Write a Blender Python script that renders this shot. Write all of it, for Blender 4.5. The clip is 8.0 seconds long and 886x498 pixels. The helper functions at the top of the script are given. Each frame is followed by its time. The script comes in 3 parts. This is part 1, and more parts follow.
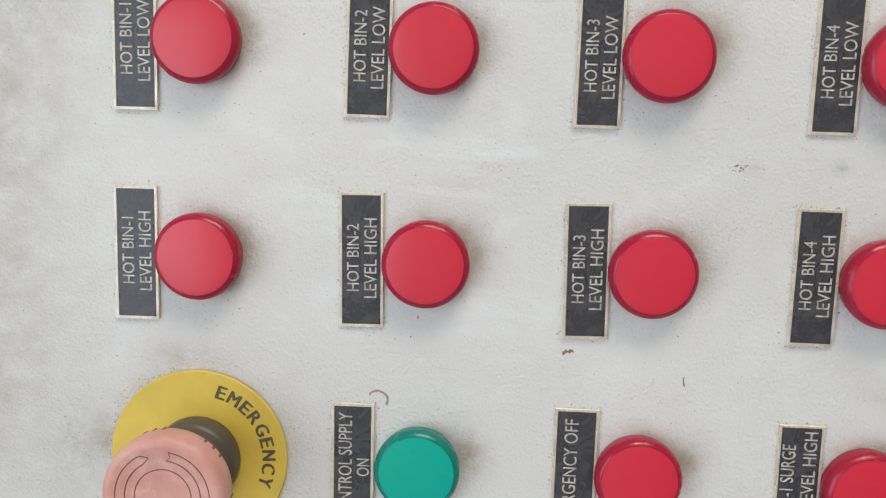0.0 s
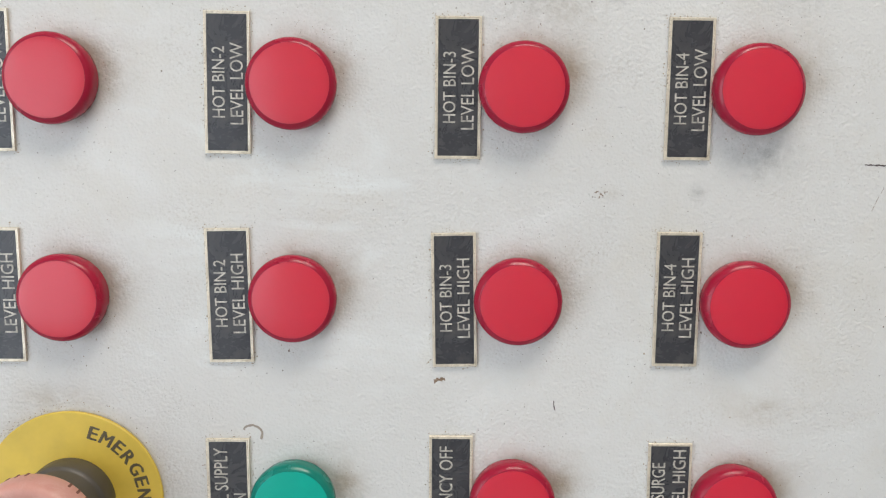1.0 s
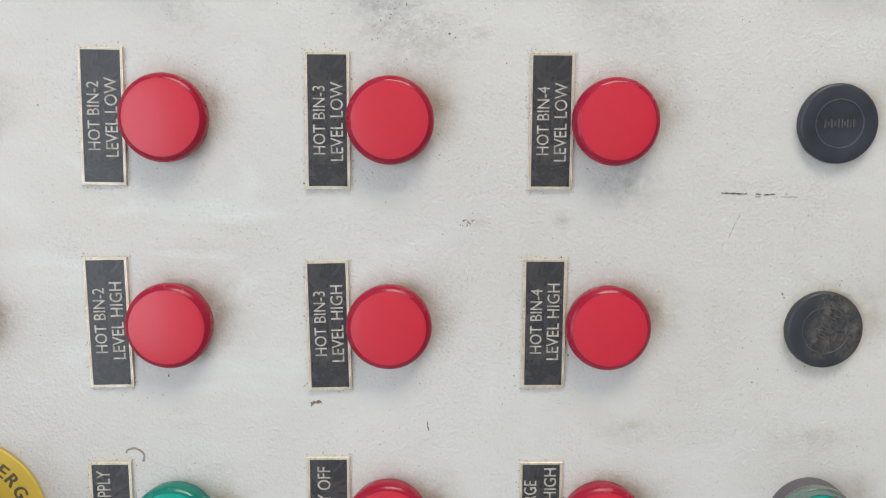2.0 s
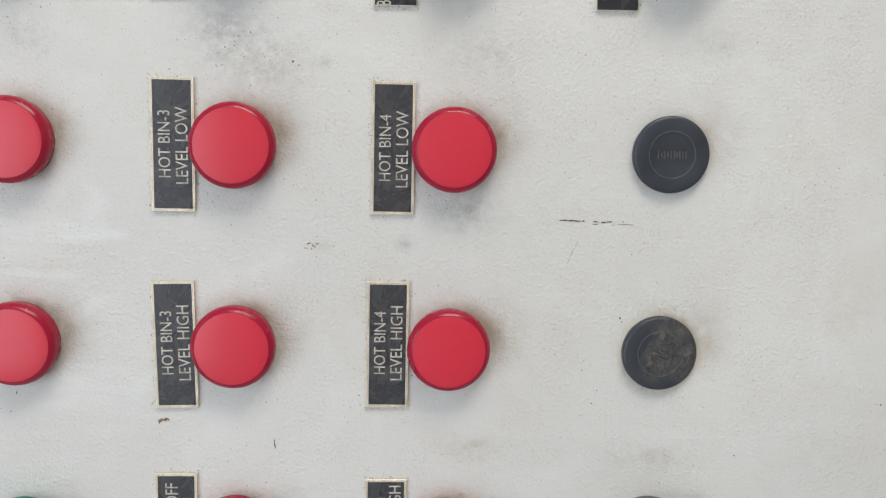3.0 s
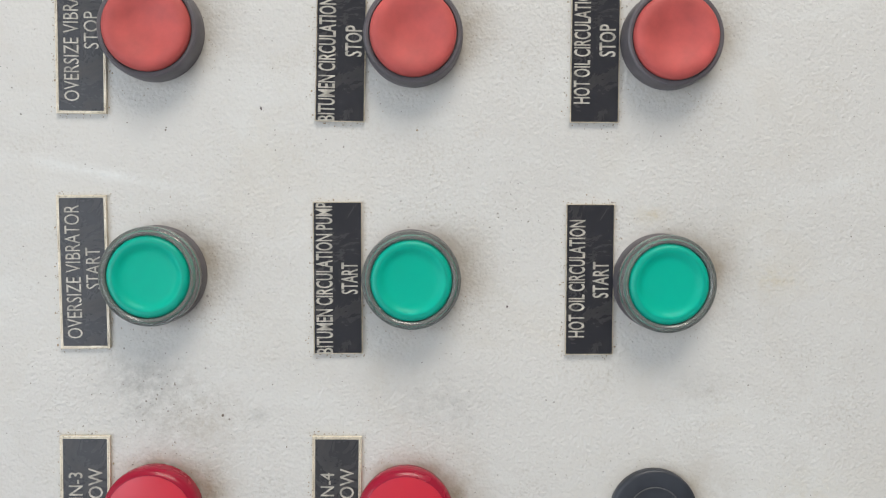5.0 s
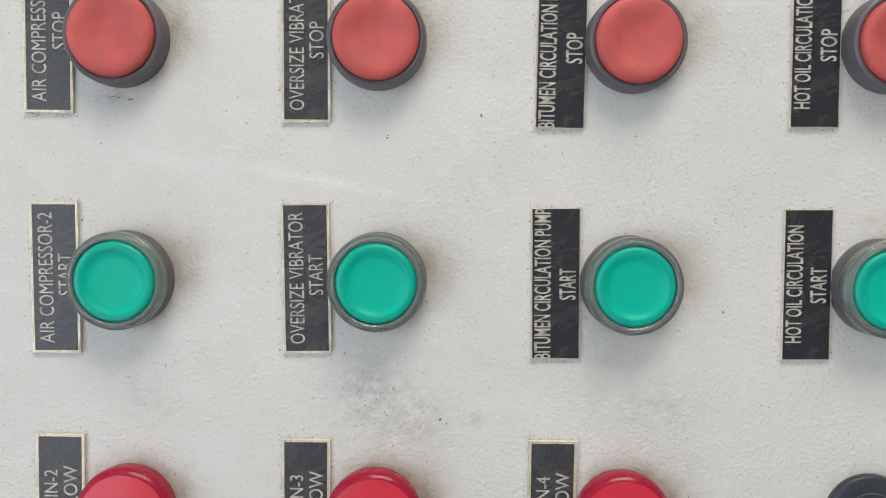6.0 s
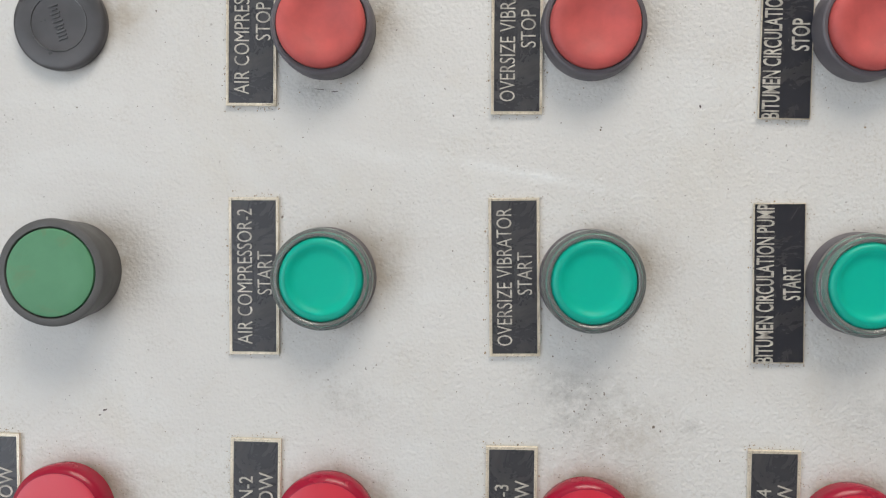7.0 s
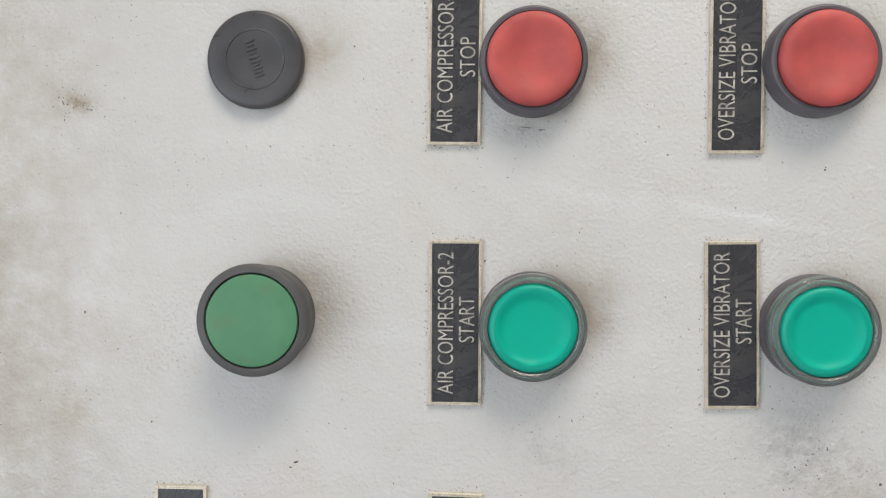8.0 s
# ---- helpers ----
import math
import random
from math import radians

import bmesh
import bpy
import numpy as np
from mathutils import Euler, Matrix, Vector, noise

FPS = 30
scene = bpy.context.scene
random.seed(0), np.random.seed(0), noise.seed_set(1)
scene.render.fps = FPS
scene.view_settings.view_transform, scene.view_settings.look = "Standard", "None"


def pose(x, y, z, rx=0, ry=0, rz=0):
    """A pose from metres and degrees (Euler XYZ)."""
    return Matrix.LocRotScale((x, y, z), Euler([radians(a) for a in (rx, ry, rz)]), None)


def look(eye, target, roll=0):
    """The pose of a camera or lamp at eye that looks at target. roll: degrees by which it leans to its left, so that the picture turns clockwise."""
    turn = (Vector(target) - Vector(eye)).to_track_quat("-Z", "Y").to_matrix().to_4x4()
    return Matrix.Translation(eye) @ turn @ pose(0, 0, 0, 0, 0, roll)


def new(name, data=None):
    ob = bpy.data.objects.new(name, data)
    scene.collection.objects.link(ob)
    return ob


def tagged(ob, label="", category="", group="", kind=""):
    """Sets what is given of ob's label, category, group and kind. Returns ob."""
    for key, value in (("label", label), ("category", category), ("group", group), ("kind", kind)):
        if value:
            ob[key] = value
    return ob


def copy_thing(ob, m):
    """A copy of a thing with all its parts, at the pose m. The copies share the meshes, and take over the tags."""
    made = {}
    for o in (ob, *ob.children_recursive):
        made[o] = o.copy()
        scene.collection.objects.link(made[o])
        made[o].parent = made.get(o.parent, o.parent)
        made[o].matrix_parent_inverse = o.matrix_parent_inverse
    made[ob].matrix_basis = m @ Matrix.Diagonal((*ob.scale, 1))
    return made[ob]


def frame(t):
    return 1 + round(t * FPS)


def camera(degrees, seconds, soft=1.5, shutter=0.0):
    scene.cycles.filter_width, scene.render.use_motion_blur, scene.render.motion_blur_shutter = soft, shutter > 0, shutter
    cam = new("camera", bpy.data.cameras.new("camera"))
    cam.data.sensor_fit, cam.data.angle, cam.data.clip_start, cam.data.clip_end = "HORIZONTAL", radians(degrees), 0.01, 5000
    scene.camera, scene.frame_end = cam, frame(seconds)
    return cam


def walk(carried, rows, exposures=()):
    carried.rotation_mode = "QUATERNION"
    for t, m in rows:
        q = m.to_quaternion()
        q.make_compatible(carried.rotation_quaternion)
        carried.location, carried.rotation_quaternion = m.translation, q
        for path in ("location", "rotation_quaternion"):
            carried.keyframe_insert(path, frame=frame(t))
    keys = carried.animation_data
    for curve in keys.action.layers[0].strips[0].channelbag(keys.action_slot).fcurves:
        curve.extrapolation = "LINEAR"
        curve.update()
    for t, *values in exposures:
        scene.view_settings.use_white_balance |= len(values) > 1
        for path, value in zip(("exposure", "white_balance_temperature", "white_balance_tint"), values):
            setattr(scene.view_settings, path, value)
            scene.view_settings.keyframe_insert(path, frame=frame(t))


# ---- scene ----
# The panel stands upright; the camera is held on its side, so that the
# picture's right is the panel's down and the picture's top the panel's right.
MID = 1.40                       # height of the panel's origin above the floor
cam = camera(56.0, 8.0, soft=1.2)
PATH = [
    (0, -0.02814, -0.27277, 0.01927, 2.715, -7.358, -1.824),
    (0.5, -0.00956, -0.26871, 0.02376, 0.871, -7.488, -0.845),
    (1, 0.00376, -0.27202, 0.03066, 0.073, -7.380, -0.437),
    (1.2, 0.01137, -0.27477, 0.03183, 0.065, -7.244, -0.305),
    (1.6, 0.02684, -0.27794, 0.03555, -0.286, -7.154, -0.169),
    (1.9, 0.03783, -0.27955, 0.03940, -0.816, -7.260, -0.205),
    (2.3, 0.05132, -0.28369, 0.04478, -1.683, -7.581, -0.476),
    (2.5, 0.05801, -0.28715, 0.04705, -2.099, -7.759, -0.706),
    (3, 0.08758, -0.28718, 0.05030, -2.335, -7.336, -1.147),
    (3.5, 0.11073, -0.27611, 0.06298, -3.037, -5.865, -1.479),
    (4, 0.12039, -0.25308, 0.10706, -2.756, -4.286, -1.168),
    (4.2, 0.11984, -0.24976, 0.12041, -2.554, -3.787, -1.034),
    (4.6, 0.11490, -0.24649, 0.13609, -2.162, -3.518, -0.994),
    (5, 0.10531, -0.24631, 0.14134, -1.790, -3.482, -0.776),
    (5.3, 0.09489, -0.24666, 0.14287, -1.437, -3.453, -0.618),
    (5.5, 0.08635, -0.24694, 0.14404, -1.018, -3.377, -0.481),
    (6, 0.04805, -0.24672, 0.14404, -0.127, -3.842, -0.530),
    (6.5, 0.01738, -0.24118, 0.13857, 0.803, -2.822, -0.567),
    (7, -0.00411, -0.23670, 0.13684, 1.929, -2.562, -0.434),
    (7.5, -0.03481, -0.23058, 0.13721, 2.969, -2.433, -0.641),
    (8, -0.05738, -0.22720, 0.14533, 3.071, -1.811, -0.430),
]
walk(cam, [(t, pose(0, 0, MID, 0, 90, 0) @ pose(u, d, v, 90 + pitch, roll, yaw)) for t, u, d, v, yaw, pitch, roll in PATH],
     exposures=[(0.0, -0.01, 6500, 10), (3.5, -0.06, 6500, 10), (5.5, -0.12, 6500, 10), (6.5, -0.15, 6530, 10.5), (8.0, -0.18, 6580, 11)])

# ---------------------------------------------------------------- light
world = bpy.data.worlds.new("world")
scene.world = world
world.use_nodes = True
wt = world.node_tree
sky = wt.nodes.new("ShaderNodeTexSky")
sky.sky_type, sky.sun_disc = "NISHITA", False
sky.sun_elevation, sky.sun_rotation = radians(48), radians(70)
wt.links.new(sky.outputs["Color"], wt.nodes["Background"].inputs["Color"])
wt.nodes["Background"].inputs["Strength"].default_value = 0.1


def area_light(name, m, sx, sy, watts, colour):
    data = bpy.data.lights.new(name, "AREA")
    data.shape, data.size, data.size_y, data.energy, data.color = "RECTANGLE", sx, sy, watts, colour
    ob = new(name, data)
    ob.matrix_world = m
    return ob


# daylight in the roof light above and in the side window
area_light("roof_daylight", look((-0.1, -1.70, 3.14), (-0.1, -1.70, 0.0)), 1.7, 1.3, 24, (0.86, 0.93, 1.0))
area_light("high_window_daylight", look((-0.1, -2.34, 2.55), (-0.1, 0.0, 2.55)), 1.7, 0.75, 10, (0.86, 0.93, 1.0))
area_light("window_daylight", look((1.64, -0.95, 1.05), (-1.0, -0.95, 1.05)), 0.75, 1.1, 30, (1.0, 0.92, 0.82))


# ---------------------------------------------------------------- materials
class Mat:
    """A small helper round one node material."""

    def __init__(self, name):
        self.m = bpy.data.materials.new(name)
        self.m.use_nodes = True
        self.t = self.m.node_tree
        self.b = self.t.nodes["Principled BSDF"]
        self.co = self.t.nodes.new("ShaderNodeTexCoord").outputs["Object"]

    def set(self, **kw):
        for k, v in kw.items():
            self.b.inputs[k.replace("_", " ")].default_value = v
        return self

    def link(self, a, b):
        self.t.links.new(a, b)

    def noise(self, scale, detail=3.0, rough=0.5, warp=0.0, co=None):
        n = self.t.nodes.new("ShaderNodeTexNoise")
        n.inputs["Scale"].default_value, n.inputs["Detail"].default_value = scale, detail
        n.inputs["Roughness"].default_value, n.inputs["Distortion"].default_value = rough, warp
        self.link(co or self.co, n.inputs["Vector"])
        return n.outputs["Fac"]

    def ramp(self, fac, a, b, lo=0.0, hi=1.0):
        n = self.t.nodes.new("ShaderNodeMapRange")
        n.inputs["From Min"].default_value, n.inputs["From Max"].default_value = a, b
        n.inputs["To Min"].default_value, n.inputs["To Max"].default_value = lo, hi
        self.link(fac, n.inputs["Value"])
        return n.outputs["Result"]

    def math(self, op, a, b=None):
        n = self.t.nodes.new("ShaderNodeMath")
        n.operation = op
        for i, v in enumerate((a, b)):
            if v is None:
                continue
            if isinstance(v, (int, float)):
                n.inputs[i].default_value = v
            else:
                self.link(v, n.inputs[i])
        return n.outputs[0]

    def mix(self, fac, a, b):
        n = self.t.nodes.new("ShaderNodeMix")
        n.data_type = "RGBA"
        for sock, v in ((n.inputs[0], fac), (n.inputs[6], a), (n.inputs[7], b)):
            if isinstance(v, (int, float)):
                sock.default_value = v
            elif isinstance(v, tuple):
                sock.default_value = (*v, 1.0)
            else:
                self.link(v, sock)
        return n.outputs[2]

    def bump(self, height, strength, dist, prev=None):
        n = self.t.nodes.new("ShaderNodeBump")
        n.inputs["Strength"].default_value, n.inputs["Distance"].default_value = strength, dist
        self.link(height, n.inputs["Height"])
        if prev:
            self.link(prev, n.inputs["Normal"])
        return n.outputs["Normal"]

    def spot(self, u, v, ru, rv, turn=0.0):
        """1 at the panel's place (u, v), falling to 0 at the radii."""
        m = self.t.nodes.new("ShaderNodeMapping")
        m.vector_type = "TEXTURE"
        m.inputs["Location"].default_value = (u, v, 0)
        m.inputs["Scale"].default_value = (ru, rv, 1)
        m.inputs["Rotation"].default_value = (0, 0, radians(turn))
        self.link(self.co, m.inputs["Vector"])
        g = self.t.nodes.new("ShaderNodeTexGradient")
        g.gradient_type = "QUADRATIC_SPHERE"
        self.link(m.outputs["Vector"], g.inputs["Vector"])
        return g.outputs["Fac"]

    def colour(self, c):
        self.link(c, self.b.inputs["Base Color"])
        return self

    def normal(self, n):
        self.link(n, self.b.inputs["Normal"])
        return self

    def rough(self, r):
        self.link(r, self.b.inputs["Roughness"])
        return self


def plain(name, colour, rough, metal=0.0, vary=0.12, scale=400.0, bump=0.15, dist=0.0001, **kw):
    """A paint or plastic with grain, faint blotches and fine relief."""
    k = Mat(name)
    k.set(Metallic=metal, **kw)
    big = k.ramp(k.noise(scale * 0.12, 4, 0.6), 0.3, 0.7)
    fine = k.noise(scale * 3.0, 2)
    dark = tuple(c * (1 - vary) for c in colour)
    lite = tuple(min(1.0, c * (1 + vary * 0.5)) for c in colour)
    k.colour(k.mix(big, dark, lite))
    k.rough(k.ramp(k.noise(scale * 0.5, 3), 0.3, 0.7, max(0.02, rough - 0.06), min(1.0, rough + 0.08)))
    k.normal(k.bump(fine, bump, dist))
    return k.m


def panel_paint():
    """Light grey textured powder coat with wipe marks, dust, grime and painted shade."""
    k = Mat("grey_powder_coat")
    base = k.mix(k.ramp(k.noise(7, 4, 0.6, 0.4), 0.3, 0.7), (0.622, 0.620, 0.603), (0.695, 0.692, 0.672))
    # pale wipe marks, long and curved
    m = k.t.nodes.new("ShaderNodeMapping")
    m.inputs["Rotation"].default_value = (0, 0, radians(38))
    m.inputs["Scale"].default_value = (1.0, 1.7, 1.0)
    k.link(k.co, m.inputs["Vector"])
    wipe = k.ramp(k.noise(15, 5, 0.58, 1.6, m.outputs["Vector"]), 0.50, 0.70)
    rubbed = k.math("MAXIMUM", k.spot(-0.045, 0.005, 0.17, 0.14), 0.22)
    base = k.mix(k.math("MULTIPLY", k.math("MULTIPLY", wipe, rubbed), 1.0), base, (0.775, 0.815, 0.82))
    # yellowish film
    film = k.ramp(k.noise(22, 5, 0.65, 0.6), 0.52, 0.78)
    base = k.mix(k.math("MULTIPLY", film, 0.30), base, (0.58, 0.53, 0.43))
    # grime that gathers in the hollows of the texture, in patches
    peel = k.noise(1050, 2.5, 0.55)
    hollow = k.ramp(peel, 0.50, 0.34)
    patch = k.ramp(k.noise(30, 4, 0.7), 0.50, 0.72)
    base = k.mix(k.math("MULTIPLY", k.math("MULTIPLY", hollow, patch), 0.42), base, (0.36, 0.32, 0.26))
    # single stains, and shade painted beside the lamps and over the panel's top
    cloud = k.ramp(k.noise(240, 6, 0.8), 0.36, 0.74)
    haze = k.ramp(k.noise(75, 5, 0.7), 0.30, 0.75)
    for u, v, ru, rv, c, amount in STAINS_AND_SHADE:
        mask = k.math("MULTIPLY", k.spot(u, v, ru, rv), haze if max(ru, rv) > 0.04 or c is DUST_SHADE else cloud)
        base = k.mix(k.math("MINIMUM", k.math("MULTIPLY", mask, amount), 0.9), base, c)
    # long pale rubbed streaks
    for u, v, ru, rv, turn, amount in STREAKS:
        base = k.mix(k.math("MINIMUM", k.math("MULTIPLY", k.spot(u, v, ru, rv, turn), k.math("MULTIPLY", haze, amount)), 0.8), base, PALE)
    # peppering of tiny dark specks
    speck = k.ramp(k.noise(900, 1, 0.5), 0.735, 0.76)
    thin = k.ramp(k.noise(40, 3), 0.42, 0.62)
    base = k.mix(k.math("MULTIPLY", k.math("MULTIPLY", speck, thin), 0.75), base, (0.16, 0.14, 0.12))
    grit = k.ramp(k.noise(2600, 3, 0.7), 0.42, 0.30)
    base = k.mix(k.math("MULTIPLY", grit, 0.22), base, (0.42, 0.39, 0.34))
    k.colour(base)
    k.set(IOR=1.45)
    k.rough(k.ramp(wipe, 0, 1, 0.46, 0.60))
    cells = k.t.nodes.new("ShaderNodeTexVoronoi")
    cells.feature = "SMOOTH_F1"
    cells.inputs["Scale"].default_value, cells.inputs["Smoothness"].default_value = 1000, 0.9
    warp = k.t.nodes.new("ShaderNodeVectorMath")
    warp.operation = "MULTIPLY_ADD"
    jitter = k.t.nodes.new("ShaderNodeTexNoise")
    jitter.inputs["Scale"].default_value = 900
    k.link(k.co, jitter.inputs["Vector"])
    k.link(jitter.outputs["Color"], warp.inputs[0])
    warp.inputs[1].default_value = (0.0011, 0.0011, 0.0011)
    k.link(k.co, warp.inputs[2])
    k.link(warp.outputs[0], cells.inputs["Vector"])
    n1 = k.bump(k.noise(460, 3, 0.6), 0.5, 0.0003)
    relief = k.math("MULTIPLY", cells.outputs["Distance"], k.ramp(k.math("MULTIPLY", wipe, rubbed), 0, 0.8, 1.0, 0.35))
    n2 = k.bump(relief, 0.72, 0.00030, n1)
    k.normal(k.bump(k.noise(2700, 2, 0.6), 0.5, 0.00010, n2))
    return k.m


DUST_SHADE = (0.37, 0.31, 0.235)
GREY, BROWN, PALE, YELLOW = (0.26, 0.265, 0.26), (0.34, 0.28, 0.20), (0.76, 0.78, 0.78), (0.56, 0.48, 0.31)
# place on the panel, radii, colour, strength
STAINS_AND_SHADE = [
    (0.030, 0.080, 0.034, 0.030, GREY, 0.7), (0.024, 0.087, 0.016, 0.014, GREY, 0.9), (0.042, 0.073, 0.022, 0.016, BROWN, 0.6),
    (-0.048, 0.171, 0.012, 0.006, GREY, 1.3), (-0.172, 0.178, 0.010, 0.007, BROWN, 2.2), (-0.172, 0.092, 0.014, 0.010, BROWN, 0.6),
    (0.175, 0.137, 0.009, 0.005, YELLOW, 1.2), (0.213, 0.118, 0.016, 0.010, YELLOW, 0.8), (0.225, 0.050, 0.030, 0.022, YELLOW, 0.5),
    (-0.165, -0.090, 0.020, 0.030, GREY, 0.8), (-0.180, 0.060, 0.018, 0.030, GREY, 0.5), (0.175, -0.062, 0.040, 0.010, BROWN, 0.6),
    (0.245, -0.010, 0.020, 0.016, YELLOW, 0.5), (0.058, 0.014, 0.007, 0.004, BROWN, 0.9), (0.112, -0.058, 0.020, 0.010, BROWN, 0.7),
]
STREAKS = [(0.012, 0.1475, 0.045, 0.0036, -10.5, 2.0), (-0.030, 0.153, 0.040, 0.006, -14, 0.8), (0.035, 0.005, 0.050, 0.010, 25, 0.8), (-0.075, -0.03, 0.045, 0.012, 35, 0.8), (0.02, -0.05, 0.05, 0.012, 60, 0.7), (-0.10, 0.02, 0.03, 0.01, -30, 0.6)]
# dust hung on the paint, and painted shade, beside the lamps and buttons
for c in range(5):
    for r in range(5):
        STAINS_AND_SHADE.append((-0.1205 + 0.0745 * c + 0.0165, -0.0905 + 0.0695 * r + 0.005, 0.016, 0.020, DUST_SHADE, 1.25 if (c + r) % 3 else 0.85))
STAINS_AND_SHADE += [(0.0867, 0.0147, 0.006, 0.005, GREY, 0.9), (0.0585, 0.0760, 0.006, 0.004, GREY, 0.8), (-0.172, 0.090, 0.012, 0.009, YELLOW, 0.7), (0.109, 0.027, 0.022, 0.017, GREY, 1.0), (0.190, 0.085, 0.020, 0.014, GREY, 0.4), (0.114, 0.080, 0.030, 0.018, GREY, 0.5), (-0.040, 0.082, 0.018, 0.014, GREY, 0.5),
    # wide patches near u -0.2: dusty film plus painted fall-off of light
    (0.180, 0.050, 0.021, 0.021, YELLOW, 0.9), (0.181, -0.019, 0.020, 0.021, BROWN, 0.8), (0.10, 0.10, 0.05, 0.03, DUST_SHADE, 0.3), (-0.20, 0.03, 0.075, 0.10, GREY, 0.35), (-0.205, 0.12, 0.09, 0.14, DUST_SHADE, 0.95), (-0.19, 0.19, 0.05, 0.05, DUST_SHADE, 0.5), (-0.21, -0.05, 0.07, 0.16, DUST_SHADE, 1.0), (-0.21, 0.05, 0.08, 0.22, DUST_SHADE, 0.9), (-0.154, -0.088, 0.012, 0.024, DUST_SHADE, 1.6), (-0.128, -0.056, 0.026, 0.010, DUST_SHADE, 0.9)]

# thin halos of dust, partly painted shade, where lamps, buttons, plugs and the emergency stop meet the paint
for u in (-0.1207, -0.0453, 0.0287, 0.1030):
    for v in (0.0482, -0.0210):
        STAINS_AND_SHADE.append((u, v + 0.002, 0.0205, 0.0205, DUST_SHADE, 6.0))
for u in (-0.0455, 0.0294, 0.1038, 0.1786):
    for v in (0.1178, 0.1880):
        STAINS_AND_SHADE.append((u + 0.001, v, 0.0200, 0.0200, DUST_SHADE, 5.0))
STAINS_AND_SHADE += [(0.1780, 0.0474, 0.0180, 0.0180, DUST_SHADE, 5.0), (0.1776, -0.0227, 0.0195, 0.0195, YELLOW, 10.0), (-0.1209, 0.1893, 0.0180, 0.0180, DUST_SHADE, 5.0), (-0.1186, 0.1194, 0.0205, 0.0205, DUST_SHADE, 5.0),
           (0.1035, -0.0895, 0.0210, 0.0215, DUST_SHADE, 7.0), (0.0276, -0.0890, 0.0210, 0.0210, DUST_SHADE, 5.0), (-0.1230, -0.0905, 0.0400, 0.0400, DUST_SHADE, 8.0)]

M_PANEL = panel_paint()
M_STEEL = plain("cabinet_grey_paint", (0.55, 0.56, 0.55), 0.5)
M_WALL = plain("white_wall_paint", (0.72, 0.725, 0.73), 0.8, scale=60)
M_FLOOR = plain("grey_concrete", (0.30, 0.29, 0.28), 0.8, scale=40, vary=0.25)
M_CEIL = plain("ceiling_white", (0.78, 0.78, 0.76), 0.85, scale=60)
M_FRAME = plain("window_frame_paint", (0.6, 0.6, 0.58), 0.5)



def worn_brass():
    """Pale brass with brown tarnish in fine spots and dull patches."""
    k = Mat("pale_brass_edge")
    k.set(Metallic=0.55)
    base = k.mix(k.ramp(k.noise(160, 4, 0.7), 0.35, 0.65), (0.66, 0.60, 0.49), (0.88, 0.81, 0.68))
    spots = k.math("MULTIPLY", k.ramp(k.noise(1700, 3, 0.65), 0.52, 0.66), k.ramp(k.noise(120, 3), 0.35, 0.6))
    k.colour(k.mix(k.math("MULTIPLY", spots, 0.75), base, (0.26, 0.19, 0.12)))
    k.rough(k.ramp(k.noise(600, 3), 0.3, 0.7, 0.34, 0.52))
    k.normal(k.bump(k.noise(2500, 3), 0.25, 0.0001))
    return k.m


M_BRASS = worn_brass()
M_LETTER = plain("engraved_letter_metal", (0.59, 0.56, 0.50), 0.5, 0.2, 0.6, 2200)
M_PLASTIC = plain("dark_grey_plastic", (0.12, 0.111, 0.124), 0.46, 0, 0.15, 700)
M_BLACKPLUG = plain("black_plug_plastic", (0.034, 0.040, 0.053), 0.38, 0, 0.4, 600)
# lightened for faint dust and for the roof light's reflection, painted in
M_DUST_SHEEN_PLUG = plain("dust_sheen_plug_plastic", (0.072, 0.070, 0.074), 0.32, 0, 0.45, 420)


def worn_plug():
    """Black plastic with a pale chewed band across it."""
    k = Mat("worn_plug_plastic")
    where = k.math("MAXIMUM", k.spot(0.0, -0.001, 0.0075, 0.0125, -22), k.spot(0.0035, 0.0075, 0.009, 0.0075))
    where = k.math("MAXIMUM", where, k.spot(0.0085, -0.003, 0.006, 0.0095, -20))
    band = k.math("MULTIPLY", k.math("MINIMUM", k.math("MULTIPLY", where, 4.0), 1.0), k.ramp(k.noise(480, 5, 0.75, 0.8), 0.40, 0.62))
    scar = k.math("MINIMUM", k.math("MULTIPLY", band, 1.4), 1.0)
    k.colour(k.mix(scar, (0.033, 0.038, 0.048), (0.120, 0.112, 0.104)))
    k.rough(k.ramp(scar, 0, 1, 0.4, 0.85))
    k.normal(k.bump(k.math("MULTIPLY", scar, k.noise(900, 3)), 0.9, 0.0009))
    return k.m


M_WORNPLUG = worn_plug()
M_EMBOSS = plain("rubbed_emboss", (0.10, 0.103, 0.108), 0.34, 0, 0.5, 1500)
M_REDCAP = plain("matte_red_cap", (0.565, 0.098, 0.090), 0.58, 0, 0.28, 600)


def old_green():
    """Faded green plastic with brown finger grime and paler rubbed spots."""
    k = Mat("faded_green_cap")
    base = k.mix(k.ramp(k.noise(80, 4, 0.6), 0.3, 0.7), (0.080, 0.25, 0.13), (0.100, 0.295, 0.155))
    smudge = k.ramp(k.noise(110, 5, 0.7, 0.6), 0.54, 0.74)
    base = k.mix(k.math("MULTIPLY", smudge, 0.55), base, (0.17, 0.21, 0.115))
    k.colour(base)
    k.rough(k.ramp(smudge, 0, 1, 0.55, 0.72))
    k.normal(k.bump(k.noise(2100, 2), 0.15, 0.0001))
    return k.m


M_OLDGREEN = old_green()
M_COLLAR = plain("worn_grey_collar", (0.098, 0.098, 0.097), 0.5, 0, 0.25, 500)
M_YELLOW = plain("yellow_plate", (0.70, 0.51, 0.075), 0.5, 0, 0.14, 500)
